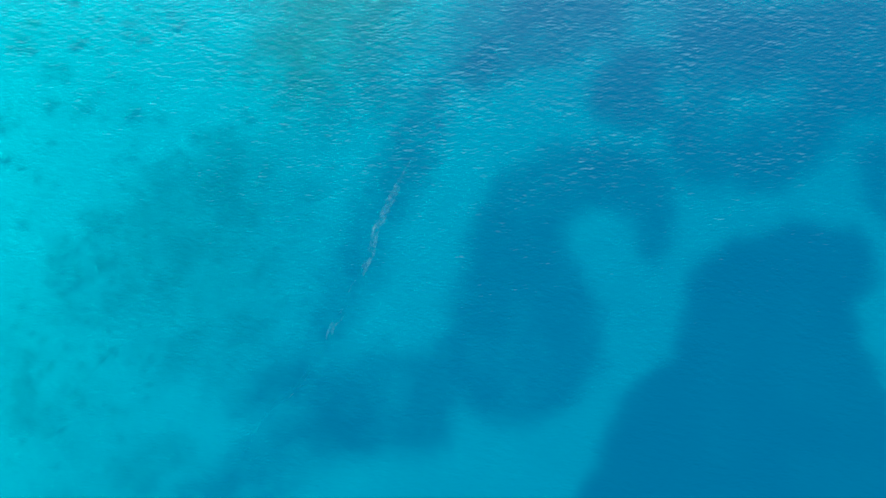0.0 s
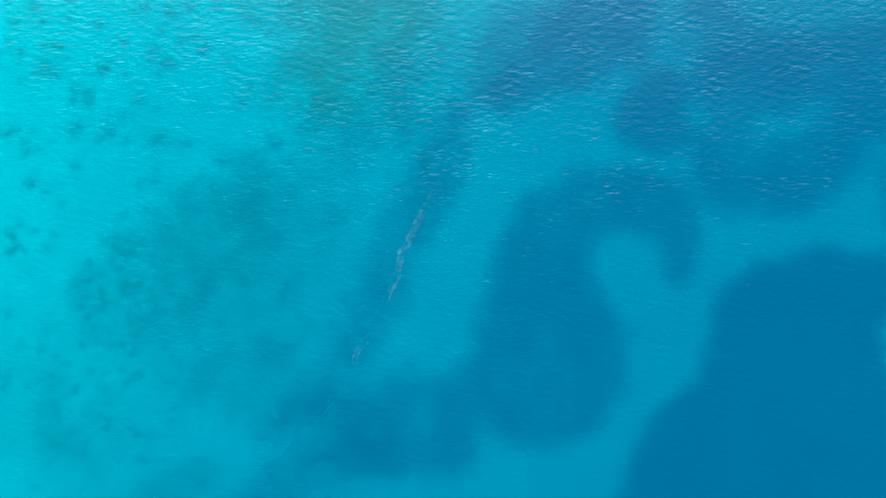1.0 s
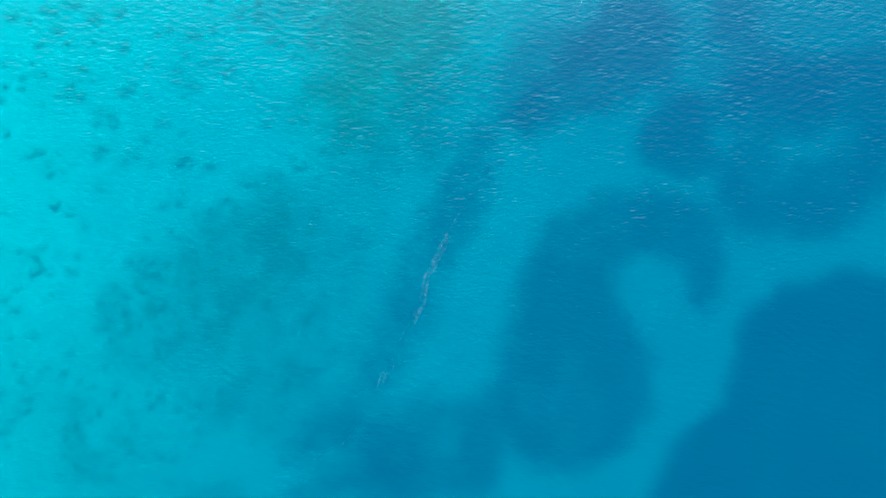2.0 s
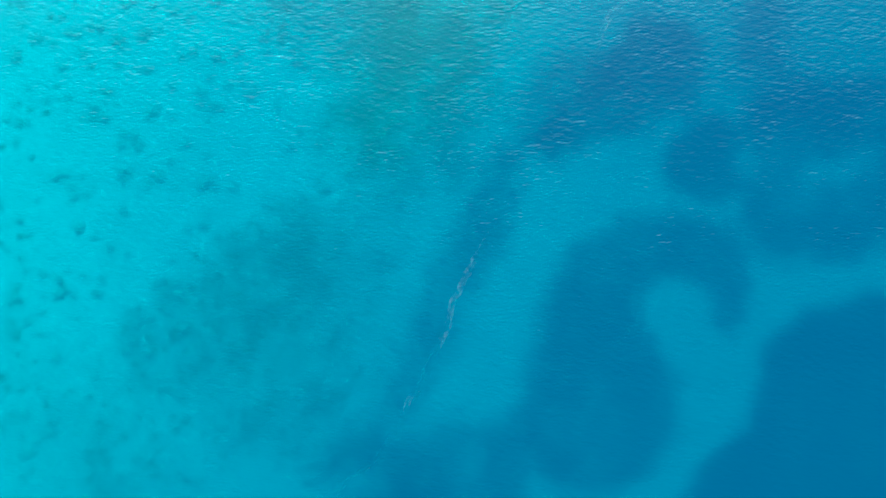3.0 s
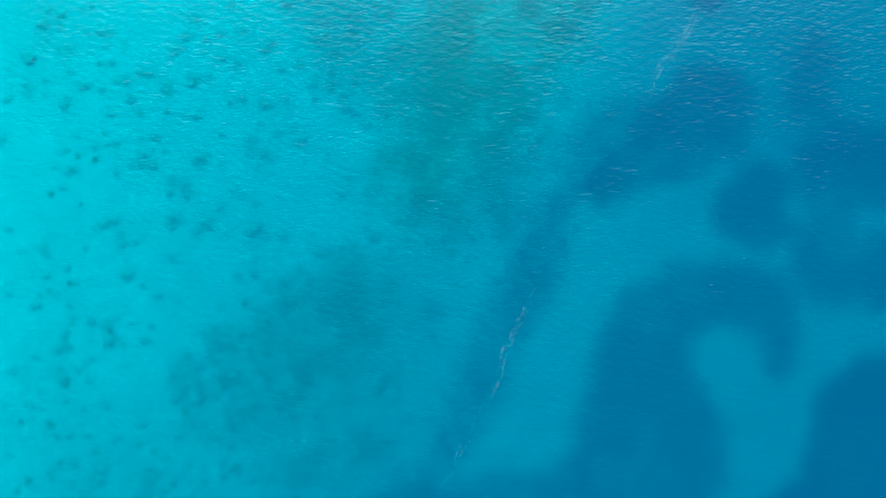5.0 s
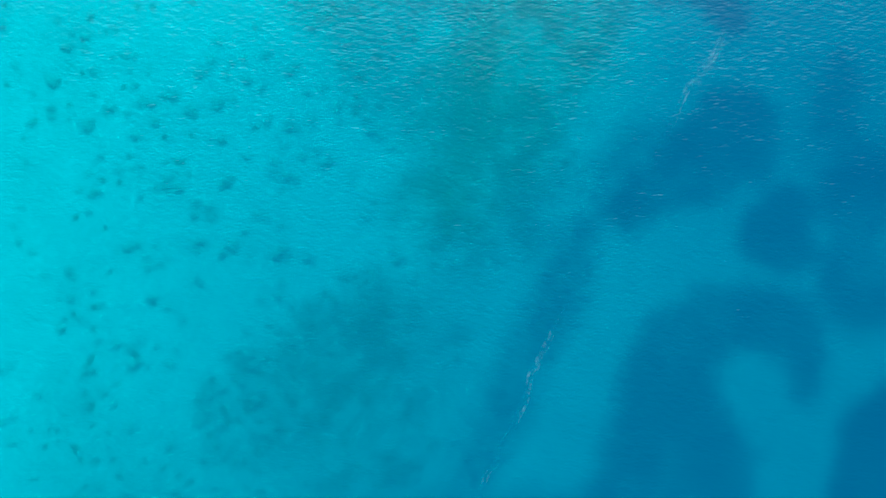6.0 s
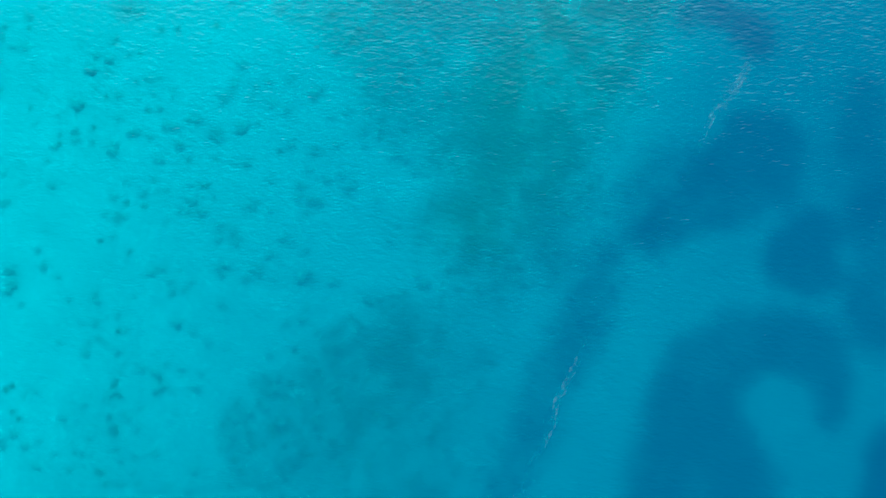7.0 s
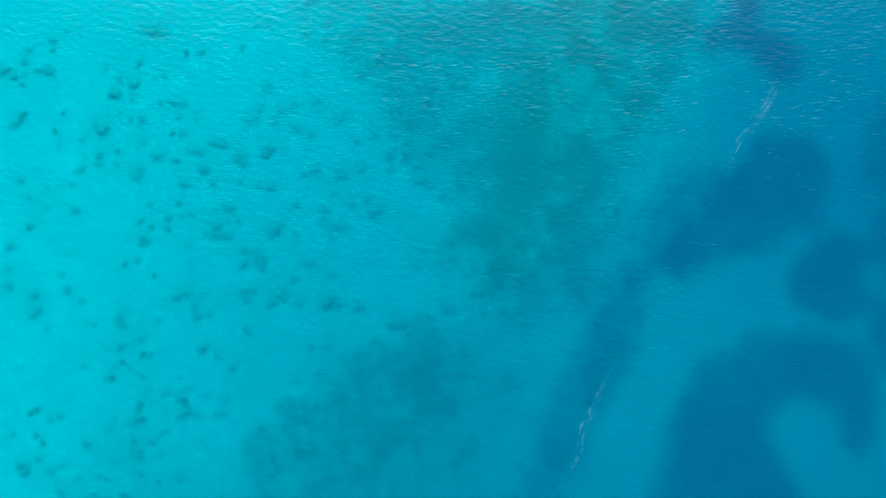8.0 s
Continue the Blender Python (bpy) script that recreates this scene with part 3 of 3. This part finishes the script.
def reef_bed(bed, seed):
    """Low irregular lumps of rubble, many to the square metre."""
    verts, faces = [], []
    xs, ys, zs, r = scatter(bed, 0.75, seed)
    for x, y, z in zip(xs, ys, zs):
        i, size, a = len(verts), r.uniform(0.15, 0.5), r.rand() * 6.283
        ca, sa = math.cos(a), math.sin(a)
        for px, py, pz in LUMP:
            k = size * r.uniform(0.75, 1.2)
            verts.append((x + k * (ca * px - sa * py), y + k * (sa * px + ca * py), z - 0.06 + pz * size * 0.6))
        faces += [(i + j, i + (j + 1) % 6, i + 6) for j in range(6)]
    return tagged(joined("coral_reef", verts, faces, REEF, True), bed[1], "reef", "reef patches", "stuff")


for number, bed in enumerate(BEDS):
    (seagrass_bed if bed[0] == "grass" else reef_bed)(bed, 100 + number)


def loose_rubble():
    """Small lumps of dead coral strewn over the shallow sand, thicker in some drifts than in others."""
    r = np.random.RandomState(77)
    x, y = r.uniform(-70, -10, 11000), r.uniform(-34, 46, 11000)
    keep = r.rand(11000) < 0.11 * smooth(0.46, 0.72, fbm(x + 70, y, 8.0)) * smooth(-8, -24, x + 0.25 * y)
    x, y = x[keep], y[keep]
    verts, faces = [], []
    for px, py, pz in zip(x, y, seabed_height(x, y)):
        i, size, a = len(verts), 0.16 + 0.34 * r.rand() ** 2, r.rand() * 6.283
        ca, sa = math.cos(a), math.sin(a)
        for lx, ly, lz in LUMP:
            k = size * r.uniform(0.7, 1.2)
            verts.append((px + k * (ca * lx - sa * ly), py + k * (sa * lx + ca * ly), pz - 0.04 + lz * size * 0.55))
        faces += [(i + j, i + (j + 1) % 6, i + 6) for j in range(6)]
    return tagged(joined("coral_rubble", verts, faces, REEF, True), "small loose lumps of dead coral on pale sand", "rubble", kind="stuff")


loose_rubble()


# ---- coral heads, one by one ----
def lumpy_dome(name, radius, height, seed, rough=0.25, detail=2):
    bm = bmesh.new()
    bmesh.ops.create_icosphere(bm, subdivisions=detail, radius=1.0)
    for v in bm.verts:
        k = 1 + rough * (2 * noise.noise(v.co * 1.7 + Vector((seed * 3.1, 0, 0)))) + 0.4 * rough * noise.noise(v.co * 4.5 + Vector((0, seed, 0)))
        v.co = Vector((v.co.x * radius * k, v.co.y * radius * k, max(v.co.z, -0.35) * height * k))
    me = bpy.data.meshes.new(name)
    bm.to_mesh(me)
    bm.free()
    me.polygons.foreach_set("use_smooth", [True] * len(me.polygons))
    me.materials.append(CORAL)
    return me


BASES = [lumpy_dome("rock_base", 1.0, 0.38, s, 0.45) for s in range(6)]
LOBES = [lumpy_dome("coral_lobe", 0.45, 0.35, s + 20, 0.35, 2) for s in range(5)]


def coral_head(x, y, z, radius, r, label):
    head = new("coral_head")
    radius *= 0.94
    head.matrix_world = pose(x, y, z, 0, 0, r.rand() * 360) @ Matrix.Diagonal((radius, radius * r.uniform(0.75, 1.0), radius, 1))
    tagged(head, label, "coral", "coral heads")
    new("rock_base", BASES[r.randint(len(BASES))]).parent = head
    for _ in range(r.randint(2, 5)):
        lobe = new("coral_lobe", LOBES[r.randint(len(LOBES))])
        lobe.parent = head
        a, d = r.rand() * 6.283, r.uniform(0.3, 0.9)
        lobe.matrix_local = pose(d * math.cos(a), d * math.sin(a), 0.3 * (1 - d * d), 0, 0, r.rand() * 360)
    return head


head_rng = np.random.RandomState(21)
for heads, note in (
        (HEADS_NORTH, "brown coral head among others on bright shallow sand"), (HEADS_NORTH_EAST, "dark coral head in a loose row on bright sand"),
        (HEADS_REEF_EDGE, "small brown coral head beside the rubble reef"), (HEADS_MIDDLE, "dark rounded coral head alone on pale sand"),
        (HEADS_CLUSTERS, "dark coral head in a small cluster on pale sand"), (HEADS_RUBBLE_EDGE, "brown coral head beside patchy reef rubble"),
        (HEADS_SOUTH, "small dark coral head on pale sand"), (HEADS_LOW, "brown coral head in a loose cluster on sand"),
        (HEADS_FAR_SOUTH, "low brown coral head on deeper pale sand")):
    floor = seabed_height(*np.array(heads)[:, :2].T)
    for (hx, hy, hr), hz in zip(heads, floor):
        coral_head(hx, hy, float(hz), hr, head_rng, note)


def wind_row():
    """Thin torn wisps of foam and drift along a line on the water, thick in some stretches and thin in others."""
    line = np.array(DRIFT)
    run = np.concatenate([[0], np.cumsum(np.hypot(*np.diff(line[:, :2], axis=0).T))])
    along = np.arange(0, run[-1], 0.14)
    cx, cy, dense = (np.interp(along, run, line[:, i]) for i in range(3))
    tx, ty = np.gradient(cx), np.gradient(cy)
    long = np.hypot(tx, ty)
    nx, ny = -ty / long, tx / long
    verts, faces, film = [], [], []
    for strand, aside, wide, strength in ((0, -0.22, 0.32, 0.75), (1, 0.22, 0.32, 0.7), (2, 0.05, 1.1, 0.16)):
        off = aside + 1.2 * (fbm(cx, cy, 4.0, 3) - 0.5)
        half = 0.06 + wide * value_noise(cx, cy + 47 * strand, 2.2) * np.clip(dense, 0.3, 1)
        thick = np.clip(dense, 0, 1.9) * smooth(0.3, 0.75, fbm(cx - 31 * strand, cy, 3.4, 3))
        i = len(verts)
        for side, share in ((-1, 0.0), (-0.4, 0.8), (0.35, 1.0), (1, 0.0)):
            x, y = cx + nx * (off + side * half), cy + ny * (off + side * half)
            verts += list(zip(x, y, waves_at(x, y) + 0.02 + 0.004 * strand))
            film += list(np.minimum(strength * share * thick, 1))
        n = len(cx)
        faces += [(i + j * n + k, i + j * n + k + 1, i + (j + 1) * n + k + 1, i + (j + 1) * n + k) for j in range(3) for k in range(n - 1)]
    row = joined("drift_line", verts, faces, FOAM, True)
    row.data.attributes.new("film", "FLOAT", "POINT").data.foreach_set("value", np.array(film, dtype=np.float32))
    return tagged(row, "thin broken line of pale foam drifting on the sea", "foam", kind="stuff")


DRIFT = [(19.0, 33.0, 0.40), (17.6, 30.8, 1.8), (16.2, 28.9, 1.9), (14.7, 26.4, 1.20), (13.2, 23.5, 0.30), (11.7, 20.5, 0.06), (9.0, 15.2, 0.06),
         (4.9, 8.0, 0.22), (2.8, 5.1, 0.30), (1.3, 3.0, 0.50), (-0.4, 0.0, 0.85), (-1.7, -2.5, 1.00), (-2.6, -5.9, 0.90),
         (-3.6, -8.1, 0.55), (-5.3, -11.2, 0.30), (-6.6, -13.5, 0.80), (-7.0, -15.3, 0.55), (-9.3, -18.5, 0.30),
         (-10.8, -20.2, 0.45), (-12.8, -21.8, 0.40), (-14.9, -24.4, 0.20), (-17.6, -30.0, 0.15)]
wind_row()
